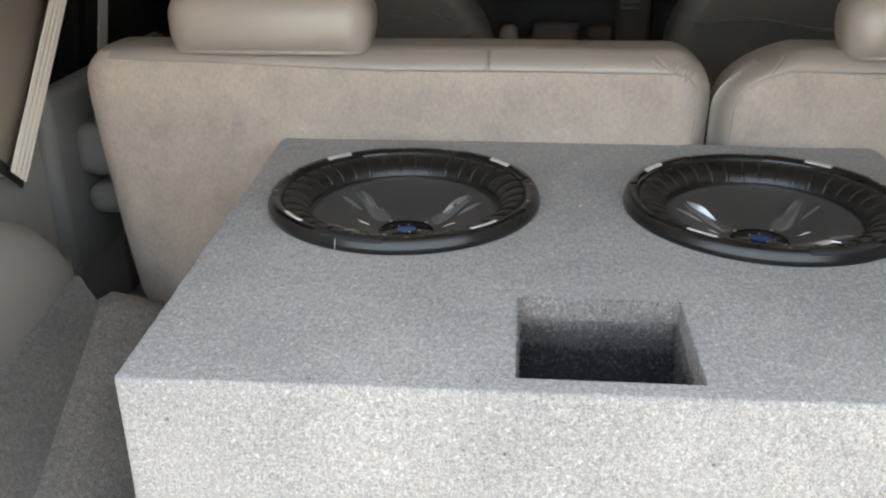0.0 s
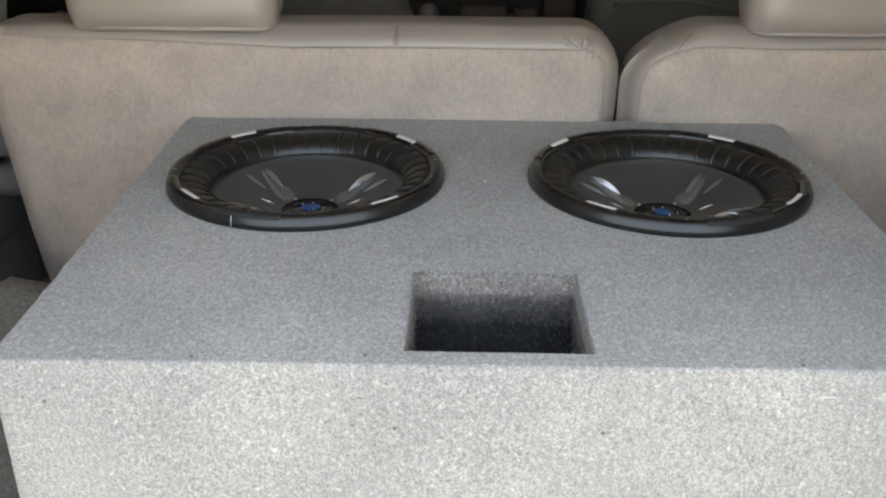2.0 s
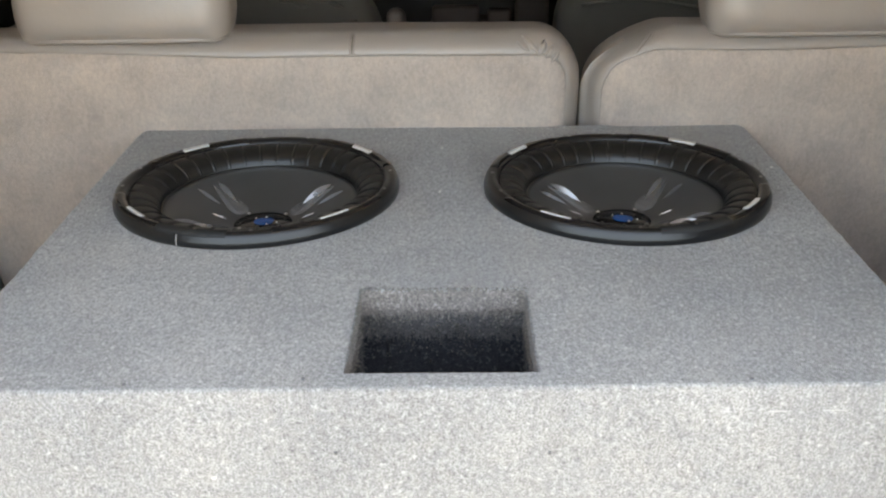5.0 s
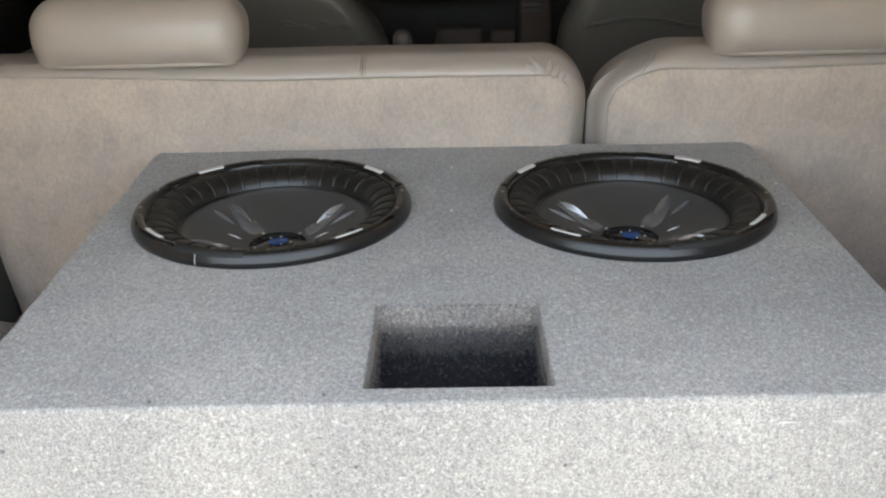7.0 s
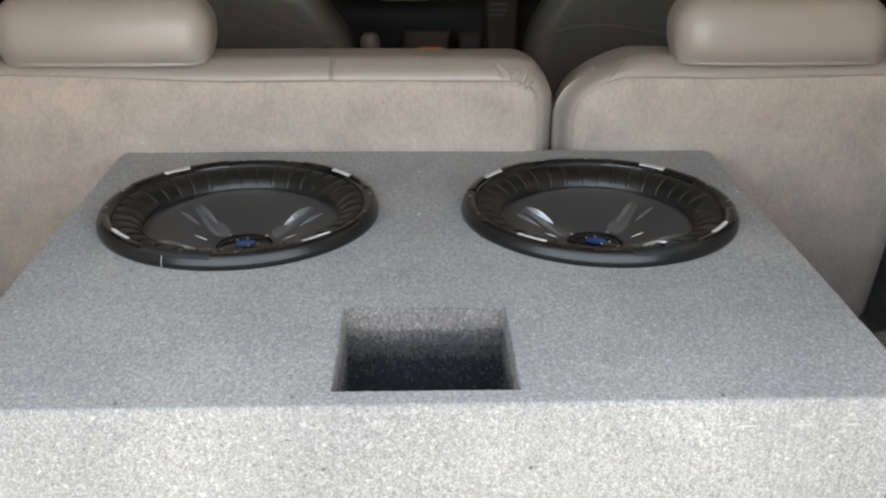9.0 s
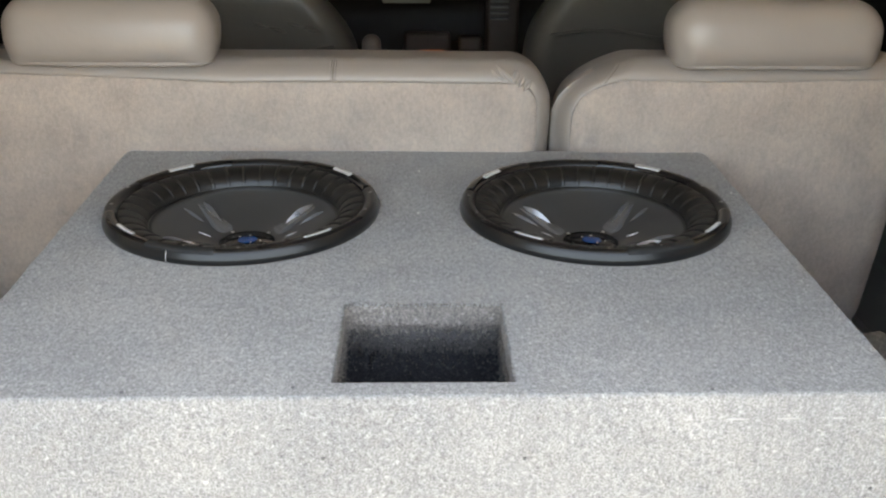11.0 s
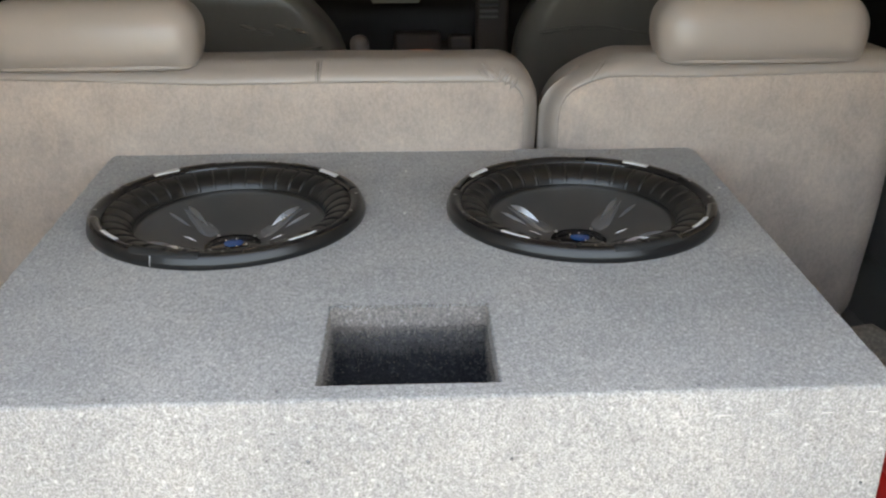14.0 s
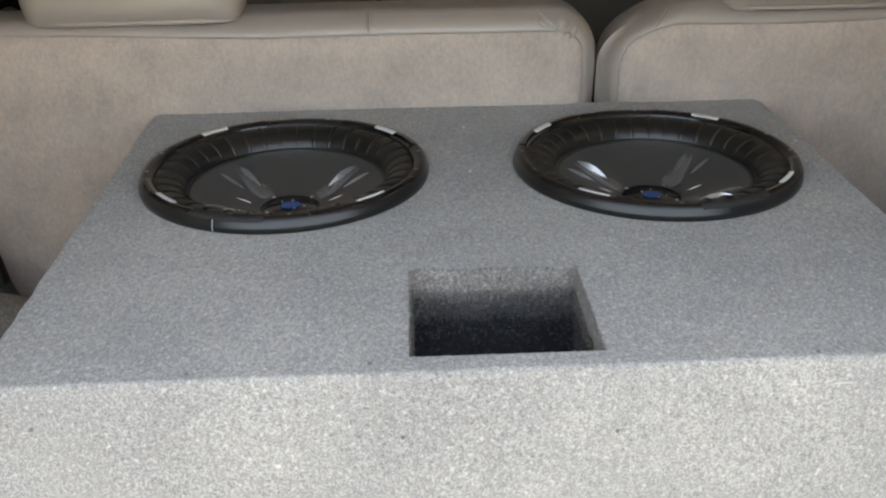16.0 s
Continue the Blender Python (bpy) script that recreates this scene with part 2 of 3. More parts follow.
# unseen posts, set inwards by eye to shade the seats and side walls
for s in (-1, 1):
    xs = sorted((s * (0.61 if s < 0 else 0.52), s * (SIDE + 0.05)))
    tagged(part("shading_pillar", slab([(xs[0], REAR - 0.06, -0.05), (xs[0], REAR - 0.004, -0.05), (xs[0], REAR - 0.004, 0.34), (xs[0], REAR - 0.004, ROOF - 0.002), (xs[0], REAR - 0.06, ROOF - 0.002), (xs[0], REAR - 0.06, 0.34)], (xs[1] - xs[0], 0, 0), 0.012), TRIM), "unseen grey pillar at the tailgate opening that shades the bay's side", "pillar", kind="structure")

for s, side in ((-1, "wall_left"), (1, "wall_right")):
    w = cuboid((s * SIDE, REAR, -0.05), (s * (SIDE + 0.05), FRONT, 0.36)) if s > 0 else cuboid((-SIDE - 0.05, REAR, -0.05), (-SIDE, FRONT, 0.36))
    wall = tagged(part(side, w, TRIM, smooth=False), "grey moulded plastic side wall of the cargo bay", "wall", kind="structure")
    xs = sorted((s * (SIDE - 0.006), s * (SIDE + 0.01)))
    # dark sheet over the wall, for the shade beyond the seat back
    part("dark_wall_sheet", cuboid((xs[0], 0.84, 0.0), (xs[1], FRONT, 0.34), 0.004), DARK_TRIM, wall, "dark sheet that paints the side wall's shade")
    xs = sorted((s * (SIDE - 0.012), s * (SIDE + 0.05)))
    pillar = slab([(xs[0], REAR, 0.33), (xs[0], 0.53, 0.33), (xs[0], 0.545, 0.345), (xs[0], 0.73, 0.52), (xs[0], 0.98, ROOF), (xs[0], REAR, ROOF)], (xs[1] - xs[0], 0, 0), 0.006)
    part("pillar_trim", pillar, PILLAR, wall, "warm beige grey pillar trim")
    part("sill_trim", soft_box((0.040, 0.48, 0.292), 0.019, 0.05, (s * (SIDE - 0.002), 0.865, 0.266)), HINGE, wall, "dark grey rounded window sill trim")
    xs = sorted((s * (SIDE + 0.0), s * (SIDE + 0.03)))
    glass = slab([(xs[0], 0.56, 0.36), (xs[0], FRONT, 0.36), (xs[0], FRONT, ROOF), (xs[0], 1.0, ROOF), (xs[0], 0.75, 0.52)], (xs[1] - xs[0], 0, 0), 0.0)
    part("window_glass", glass, TINTED, wall, "black tinted side glass", smooth=False)


def wheel_arch(s):
    """Moulded wheelhouse cover: plastic shoulder, carpeted side below it and a pale carpet ledge at its foot."""
    what = thing("wheel_arch", (s * 0.66, 0.3, 0.0), "grey plastic wheel arch cover with carpeted side and ledge", "wheel arch", "wheel arches", "structure")
    inv = Matrix.Translation((-s * 0.66, -0.3, 0))

    def loft(rows):
        bm = bmesh.new()
        g = [[bm.verts.new(inv @ Vector((s * x, y, z))) for x, y, z in row] for row in rows]
        for p, q in zip(g, g[1:]):
            for i in range(len(p) - 1):
                bm.faces.new((p[i], p[i + 1], q[i + 1], q[i]))
        return bm

    n = 24
    rows = []
    for i in range(n + 1):
        y = REAR + (0.50 - REAR) * i / n
        top = 0.308 - 0.12 * max(0, 0.1 - y) - 0.03 * max(0, y - 0.30)
        end = max(0.0, y - 0.37) / 0.13
        top -= 0.085 * (1 - math.sqrt(max(0.0, 1 - end * end)))
        curl = 5.0 * max(0.0, y - 0.425) ** 2
        rows.append([(0.775, y, top + 0.012), (min(0.77, 0.73 + curl), y, top + 0.010), (0.69 + curl, y, top), (0.664 + curl, y, top - 0.022), (0.652 + curl, y, max(0.175 + 0.107 * y, top - 0.055)), (0.647 + curl, y, 0.167 + 0.107 * y), (0.652 + curl, y, 0.15 + 0.107 * y)])
    rows.append([(x, 0.505, min(z, 0.12)) for x, y, z in rows[-1]])
    part("plastic_cover", loft(rows), TRIM, what, "smooth grey plastic cover")

    def foot(y):
        k = max(0.0, y - 0.2)
        return 0.600 + 0.07 * k, 0.060 + (0.40 if s < 0 else 0.30) * k

    rows = []
    for i in range(n + 1):
        y = REAR + (0.457 - REAR) * i / n
        fx, fz = foot(y)
        lip = 0.166 + 0.107 * y + 0.002 * noise.noise((y * 20, 0, 0))
        rows.append([(0.660, y, lip - 0.004), (0.648, y, lip + 0.004), (0.640, y, lip - 0.002), (0.637, y, lip - 0.012), (fx * 0.6 + 0.637 * 0.4, y, fz + 0.5 * (lip - 0.012 - fz)), (fx + 0.004, y, fz + 0.006), (fx, y, fz - 0.004)])
    part("carpet_side", loft(rows), SIDE_CARPET, what, "dark grey carpeted side")
    rows = []
    for i in range(n + 1):
        y = REAR + (0.50 - REAR) * i / n
        fx, z = foot(y)
        sag = 0.004 * noise.noise((y * 9, 2, 0))
        skew = 0.035 * i / n
        rows.append([(fx + 0.008, y - skew, z - 0.002), (fx - 0.008, y - 0.6 * skew, z + 0.003 + sag), (fx - 0.035, y, z - 0.010 * (1 + 2 * skew / 0.035) * 0.5 + sag), (fx - 0.062, y + skew, z - 0.012 - 0.03 * i / n), (fx - 0.078, y + 1.5 * skew, z - 0.028 - 0.045 * i / n), (fx - 0.084, y + 1.5 * skew, 0.0)])
    rows.append([(x, y + 0.01, max(0.0, z - 0.05)) for x, y, z in rows[-1]])
    part("carpet_ledge", loft(rows), FLOOR_CARPET, what, "pale grey carpeted ledge")
    return what


wheel_arch(-1)
wheel_arch(1)

# ---- split rear bench, seen from behind ----
SEAT_Y, SEAT_TOP = 0.612, 0.482


HEM = ((-0.0045, -0.0030), (-0.0050, 0.0008), (-0.0043, 0.0021), (-0.0025, 0.0031), (0.0010, 0.0040), (0.0045, 0.0042), (0.0085, 0.0032), (0.0130, 0.0015), (0.0180, -0.0004))


def on_hem(d):
    """How far the hem stands out, a height d above the cloth's edge."""
    return float(np.interp(d, [k for k, _ in HEM[2:]], [out for _, out in HEM[2:]]))


def seat_back(name, x0, x1, seam_x, label, inner):
    """A bench back: cloth behind, leather rolled over the top. inner: the side at the split."""
    w, h, d = x1 - x0, SEAT_TOP - 0.055, 0.14
    cx, cy, cz = (x0 + x1) / 2, SEAT_Y + d / 2, 0.055 + h / 2
    what = thing(name, (cx, cy, 0.0), label, "seat", "rear bench backs")

    def warp(q):
        low = max(0.0, (0.42 - q.z) / 0.36)
        x = cx + (q.x - cx) * (1 - 0.065 * low * low)
        end = (x1 - q.x) if inner > 0 else (q.x - x0)
        round_off = max(0.0, q.z - 0.40) ** 2 * (11.0 if inner < 0 else 1.8) * max(0.0, 1 - end / 0.25)
        x -= inner * round_off
        bulge = 0.006 * noise.noise((q.x * 5, 3.1, q.z * 6))
        sag = 0.005 * noise.noise((q.x * 4 + 9, 0, 0)) - (0.003 if inner > 0 else 0.0)
        return Vector((x - cx, q.y - cy + 0.02 * low + bulge, q.z + (sag if q.z > 0.4 else 0)))

    whole = soft_box((w, d, h), 0.046, 0.006, (cx, cy, cz), warp)
    side, bend, drop = (0.016, 0.050, 0.034) if inner > 0 else (0.010, 0.058, 0.034)
    split = x1 if inner > 0 else x0

    def edge(x):
        """Height of the leather's hem above a place on the cloth's width, nearly level, bent down towards the split."""
        far = (x - x0) if inner > 0 else (x1 - x)
        level = (0.4745 - 0.0125 * min(1.0, max(0.0, far - 0.02) / 0.4)) if inner > 0 else 0.4635
        u = min(1.0, max(0.0, (bend - abs(split - x)) / (bend - side)))
        return level - drop * (1 - math.sqrt(1 - u * u))

    def clothed(c):
        return c.z < edge(c.x + cx) and c.y < 0.0 and abs(split - c.x - cx) > side

    cloth = take(whole, clothed)
    hide = take(whole, lambda c: not clothed(c))
    whole.free()
    for v in hide.verts:
        if v.co.y < 0 and v.co.z > 0.40:
            v.co.y -= 0.0025
            v.co.z += 0.001
    part("back_panel", cloth, FABRIC, what, "beige grey cloth back panel")
    part("leather_cover", hide, LEATHER, what, "grey beige leather cover")
    def surf(x, z, out):
        """The cover's surface at a width and height, raised by out."""
        dx = max(0.0, x - (x1 - 0.046), (x0 + 0.046) - x)
        dz = max(0.0, z - (SEAT_TOP - 0.046))
        u = min(1.0, math.hypot(dx, dz) / 0.046)
        p = warp(Vector((x, SEAT_Y + 0.046 * (1 - math.sqrt(1 - u * u)), z)))
        return p + Vector((0, -0.0025 - out, 0.001 + 0.5 * out))

    # the hem: a rounded fold of leather that follows the cloth's edge and runs down beside the split
    far_end = x0 + 0.045 if inner > 0 else x1 - 0.03
    turn_x = split - inner * bend
    run = [(far_end + (turn_x - far_end) * i / 90, edge(far_end + (turn_x - far_end) * i / 90)) for i in range(90)]
    low_z = edge(turn_x) - drop
    run += [(turn_x + inner * (bend - side) * math.sin(math.pi / 2 * i / 16), low_z + drop * math.cos(math.pi / 2 * i / 16)) for i in range(17)]
    run += [(split - inner * side, low_z - 0.15 * i / 20) for i in range(1, 21)]
    bm = bmesh.new()
    rows = []
    for i, (x, z) in enumerate(run):
        (xa, za), (xb, zb) = run[max(0, i - 1)], run[min(len(run) - 1, i + 1)]
        along = Vector((xb - xa, zb - za)).normalized()
        away = Vector((-along.y, along.x)) * inner
        fade = min(1.0, 0.1 + i / 9) if i < 100 else max(0.25, 1 - (i - 100) / 20)
        uneven = 1 + 0.25 * noise.noise((x * 14, z * 14, 5))
        rows.append([bm.verts.new(surf(x + away.x * k, min(SEAT_TOP - 0.001, z + away.y * k), out * fade * uneven - 0.0004))
                     for k, out in HEM])
    for p, q in zip(rows, rows[1:]):
        for i in range(len(p) - 1):
            bm.faces.new((p[i], p[i + 1], q[i + 1], q[i]))
    part("hem", bm, LEATHER, what, "rolled leather hem")
    slant, high = (0.0, SEAT_TOP - 0.002) if inner > 0 else (-0.004, 0.474)
    low = edge(seam_x) - 0.003
    for off, r, mat, kind in ((-0.0032, 0.0010, LEATHER, "stitched cross seam"), (0.0032, 0.0010, LEATHER, "stitched cross seam"), (0.0, 0.0006, DARK_LEATHER, "dark joint between the leather pieces")):
        part("seam", tube([surf(seam_x + off + slant * k / 9, low + (high - low) * k / 9, on_hem((high - low) * k / 9 - 0.003) - 0.0002) for k in range(10)], r, 6), mat, what, kind)
    if inner > 0:
        for xa, za, xb, zb, r in ((0.098, 0.472, 0.112, 0.460, 0.0024), (0.106, 0.478, 0.124, 0.458, 0.0030), (0.136, 0.474, 0.126, 0.456, 0.0034), (0.146, 0.468, 0.132, 0.452, 0.0030), (0.154, 0.462, 0.138, 0.447, 0.0026)):
            part("wrinkle", tube([surf(xa + (xb - xa) * u, za + (zb - za) * u, on_hem(za + (zb - za) * u - edge(xa)) - 0.0010) for u in (0, 0.2, 0.4, 0.6, 0.8, 1)], lambda u: 0.0003 + 1.3 * r * math.sin(math.pi * min(1, max(0, u))), 8), LEATHER, what, "leather wrinkle at the corner")
    return what


seat_back("rear_seat_back", -0.680, 0.176, -0.118, "wide rear seat back, beige cloth with leather top", 1)
seat_back("rear_seat_back", 0.188, 0.690, 0.216, "narrow rear seat back, beige cloth with leather top", -1)


def headrest(cx, label, wide=0.280):
    what = thing("headrest", (cx, 0.66, 0.47), label, "headrest", "rear headrests")

    def warp(q):
        t = q.z / 0.10
        x = q.x * (1 + 0.02 * math.sin(math.pi * t) - 0.035 * max(0, t - 0.55))
        near_end = min(1.0, max(0.0, (abs(q.x) - (wide / 2 - 0.06)) / 0.03))
        x += math.copysign(0.016 * near_end * max(0.0, 1 - q.z / 0.034) ** 2, q.x)
        return Vector((x, q.y + 0.012 * (t - 0.5) - 0.004 * math.cos(q.x * 9), q.z - 0.05 * q.x * q.x + 0.0015 * noise.noise((q.x * 8, q.y * 9, q.z * 9))))

    part("cushion", soft_box((wide, 0.105, 0.092), 0.038, 0.012, (0, 0, 0.047), warp), LEATHER, what)
    rim = []
    for k in range(49):
        a = 2 * math.pi * k / 48
        c, s = math.cos(a), math.sin(a)
        rim.append(((wide / 2 - 0.006) * math.copysign(abs(c) ** 0.35, c), 0.043 * math.copysign(abs(s) ** 0.45, s) - 0.004, 0.0085))
    part("welt", tube(rim, 0.0032, 8), LEATHER, what, "sewn lower welt")
    for x in (-0.07, 0.07):
        part("post", tube([(x, 0.01, -0.02), (x, 0.01, 0.02)], 0.006, 12), STEEL, what, "steel post")
    return what


headrest(-0.411, "rounded grey beige leather headrest on the wide seat back", 0.272)
headrest(0.474, "rounded grey beige leather headrest on the narrow seat back")

# ---- carpeted loudspeaker box ----
H = 0.36
BOX = [(-0.379, -0.003), (0.378, 0.003), (0.390, 0.622), (-0.402, 0.622)]
PORT = (-0.0717, 0.0717, 0.0195, 0.1541)
SPEAKERS = [(-0.2025, 0.389), (0.196, 0.389)]


def outline(corners, r, step=0.004):
    """A closed line round the corners, each rounded by its radius."""
    pts = []
    n = len(corners)
    for i in range(n):
        p, q, t = (Vector(corners[(i + k) % n]) for k in (-1, 0, 1))
        a, b = (p - q).normalized(), (t - q).normalized()
        start, stop = q + a * r[i], q + b * r[i]
        for k in range(7):
            u = k / 6
            pts.append((1 - u) ** 2 * start + 2 * u * (1 - u) * q + u * u * stop)
        nq = Vector(corners[(i + 1) % n])
        nxt = nq + (q - nq).normalized() * r[(i + 1) % n]
        m = int((nxt - stop).length / step)
        pts += [stop.lerp(nxt, k / m) for k in range(1, m)]
    return pts


box = thing("speaker_box", (0, 0.31, 0.0), "grey carpeted twin speaker box with square port", "speaker box")
line = outline(BOX, [0.006, 0.006, 0.022, 0.022])
bm = bmesh.new()
rings = []
for inset, z in ((0.0036, H), (0.0016, H - 0.0004), (0.0005, H - 0.0014), (0.0, H - 0.0034), (0.0, H - 0.05), (0.0, H - 0.2), (0.0, 0.004), (0.004, 0.0)):
    ring = []
    for i, p in enumerate(line):
        d = (line[(i + 1) % len(line)] - line[i - 1]).normalized()
        nrm = Vector((d.y, -d.x))
        j = 0.0007 * noise.noise((p.x * 260, p.y * 260, z * 9)) + 0.0006 * noise.noise((p.x * 40, p.y * 40, z * 20))
        q = p - nrm * (inset - j)
        ring.append(bm.verts.new((q.x, q.y - 0.31, z + (0.5 * j if z > 0.3 else 0))))
    rings.append(ring)
for p, q in zip(rings, rings[1:]):
    for i in range(len(line)):
        bm.faces.new((p[i], p[(i + 1) % len(line)], q[(i + 1) % len(line)], q[i]))
bm.faces.new(rings[-1])


top_edges = len(line)
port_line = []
px0, px1, py0, py1 = PORT
for (xa, ya), (xb, yb) in zip(((px0, py0), (px1, py0), (px1, py1), (px0, py1)), ((px1, py0), (px1, py1), (px0, py1), (px0, py0))):
    for k in range(48):
        u = k / 48
        x, y = xa + (xb - xa) * u, ya + (yb - ya) * u
        port_line.append((x + 0.0008 * noise.noise((x * 300, y * 300, 1)), y + 0.0008 * noise.noise((x * 300, y * 300, 7))))
flat = [v.co.to_2d() for v in rings[0]]
bounds = [(i, (i + 1) % top_edges) for i in range(top_edges)]
for hole in [port_line] + [[(cx + 0.132 * math.cos(2 * math.pi * k / 64), cy + 0.132 * math.sin(2 * math.pi * k / 64)) for k in range(64)] for cx, cy in SPEAKERS]:
    first = len(flat)
    flat += [Vector((x, y - 0.31)) for x, y in hole]
    bounds += [(first + k, first + (k + 1) % len(hole)) for k in range(len(hole))]
out_v, _, out_f, _, _, _ = delaunay_2d_cdt(flat, bounds, [], 0, 1e-6)
made = [bm.verts.new((v.x, v.y, rings[0][i].co.z if i < top_edges else H)) for i, v in enumerate(out_v)]


def open_top(c):
    x, y = c.x, c.y + 0.31
    if px0 < x < px1 and py0 < y < py1:
        return True
    return any(math.hypot(x - cx, y - cy) < 0.1315 for cx, cy in SPEAKERS)


for f in out_f:
    c = sum((out_v[i] for i in f), Vector((0, 0))) / len(f)
    inside = False
    for i in range(top_edges):
        a, b = flat[i], flat[(i + 1) % top_edges]
        if (a.y > c.y) != (b.y > c.y) and c.x < (b.x - a.x) * (c.y - a.y) / (b.y - a.y) + a.x:
            inside = not inside
    if inside and not open_top(c):
        bm.faces.new([made[i] for i in f])
part("carpet_cover", bm, BOX_CARPET, box)

# port: carpet turned in at the lip, its shade painted in darker bands below
def duct(levels, ragged=0.0):
    """Walls of the port, from level to level; ragged: how far single tufts hang past the last level."""
    bm = bmesh.new()
    rows = []
    for k, (inset, z) in enumerate(levels):
        row = []
        for x, y in port_line:
            for step in range(4 if ragged else 1):
                hang = 0.0
                if ragged and k == len(levels) - 1:
                    hang = random.uniform(-ragged, ragged) + 0.5 * ragged * noise.noise((x * 50, y * 50, 3))
                j = port_line.index((x, y))
                nx, ny = port_line[(j + 1) % len(port_line)]
                u = step / 4
                px, py = x + (nx - x) * u, y + (ny - y) * u
                row.append(bm.verts.new((px * (1 - inset), 0.0868 + (py - 0.0868) * (1 - inset) - 0.31, z + hang)))
        rows.append(row)
    for p, q in zip(rows, rows[1:]):
        for i in range(len(p)):
            bm.faces.new((p[i], p[(i + 1) % len(p)], q[(i + 1) % len(p)], q[i]))
    return bm, rows


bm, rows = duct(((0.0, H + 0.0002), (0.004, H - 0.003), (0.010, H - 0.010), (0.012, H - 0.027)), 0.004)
part("port_lip", bm, LIP, box, "carpet turned down into the square port, coloured darker for shade")
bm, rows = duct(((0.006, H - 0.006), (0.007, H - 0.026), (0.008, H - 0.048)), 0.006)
part("port_mid_shade", bm, MID_SHADE, box, "mid-dark felt band that paints the port's shade")
# tufts in the two upper tones blur the edges of the painted shade
for mat, count, start, spread in ((LIP, 3000, 0.020, 0.010), (MID_SHADE, 3000, 0.036, 0.014)):
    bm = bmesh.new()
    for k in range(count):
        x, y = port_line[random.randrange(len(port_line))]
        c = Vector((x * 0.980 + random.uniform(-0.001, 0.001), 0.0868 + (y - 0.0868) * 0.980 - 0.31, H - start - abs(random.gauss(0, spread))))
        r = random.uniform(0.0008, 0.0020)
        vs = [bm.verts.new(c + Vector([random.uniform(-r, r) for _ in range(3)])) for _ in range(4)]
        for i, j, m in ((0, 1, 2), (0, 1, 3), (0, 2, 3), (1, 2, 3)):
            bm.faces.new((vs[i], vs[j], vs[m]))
    tagged(part("carpet_fuzz", bm, mat, box, "loose carpet fuzz that blurs the port's painted shade"), kind="stuff")
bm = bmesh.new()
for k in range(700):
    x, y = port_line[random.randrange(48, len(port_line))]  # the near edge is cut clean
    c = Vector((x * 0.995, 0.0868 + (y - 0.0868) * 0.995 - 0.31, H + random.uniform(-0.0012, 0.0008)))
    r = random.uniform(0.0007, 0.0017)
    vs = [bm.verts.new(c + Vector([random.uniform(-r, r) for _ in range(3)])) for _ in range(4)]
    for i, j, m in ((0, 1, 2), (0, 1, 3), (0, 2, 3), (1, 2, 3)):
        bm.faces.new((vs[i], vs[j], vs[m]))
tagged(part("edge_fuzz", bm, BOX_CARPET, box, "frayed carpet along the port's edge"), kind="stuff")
# paler than the carpet: the far edge's highlight is put into these fibres
bm = bmesh.new()
for k in range(300):
    c = Vector((random.uniform(px0, px1), py1 - 0.31 - random.uniform(0.0, 0.0012), H + random.uniform(-0.0022, 0.0006)))
    r = random.uniform(0.0006, 0.0014)
    vs = [bm.verts.new(c + Vector([random.uniform(-r, r) for _ in range(3)])) for _ in range(4)]
    for i, j, m in ((0, 1, 2), (0, 1, 3), (0, 2, 3), (1, 2, 3)):
        bm.faces.new((vs[i], vs[j], vs[m]))
tagged(part("edge_fuzz", bm, SEAM_THREAD, box, "pale frayed fibres that paint the highlight on the port's far edge"), kind="stuff")
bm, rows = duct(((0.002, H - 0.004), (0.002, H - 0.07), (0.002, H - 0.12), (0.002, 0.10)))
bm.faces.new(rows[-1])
part("port_duct", bm, DUCT, box, "dark port duct, its deep shade put into the colour", smooth=False)
x = 0.20
while x < 0.356:
    run = random.uniform(0.004, 0.020)
    thread = [(x + run * i / 4, -0.3102 + 0.0079 * x + 0.0003 * noise.noise((x * 90 + i, 0, 0)), 0.3375 + 0.0010 * noise.noise((x * 40 + i * 0.3, 4, 0))) for i in range(5)]
    part("seam_thread", tube(thread, random.uniform(0.0004, 0.0007), 6), SEAM_THREAD, box, "pale loose seam thread")
    x += run + random.choice((0.006, 0.014, 0.026))
for x, z in ((-0.078, 0.305), (0.079, 0.303), (-0.34, 0.325), (0.36, 0.27), (0.2, 0.16)):
    part("lint", soft_box((0.0026, 0.002, 0.0026), 0.0008, 0.002, (x, -0.3112 + 0.008 * x, z)), LINT_DARK, box, "dark lint speck")
for x, y, m in ((-0.228, 0.006, LINT_DARK), (0.222, 0.008, LINT_DARK), (-0.005, 0.382, LINT_PALE), (-0.004, 0.53, LINT_PALE), (-0.10, 0.012, LINT_DARK), (0.375, 0.45, LINT_PALE)):
    part("lint", soft_box((0.0026, 0.0026, 0.0014), 0.0006, 0.002, (x, y - 0.31, H + 0.0006)), m, box, "lint speck")


# ---- loudspeakers ----
RING_LINE = [(0.131, -0.004), (0.1525, 0.0), (0.1530, 0.0012), (0.1530, 0.0056), (0.1527, 0.0064), (0.1512, 0.0108), (0.1502, 0.0130), (0.1480, 0.0150), (0.1445, 0.0156), (0.1405, 0.0146), (0.1375, 0.0118), (0.1362, 0.0088), (0.1358, 0.004), (0.1356, -0.002), (0.1356, -0.03)]


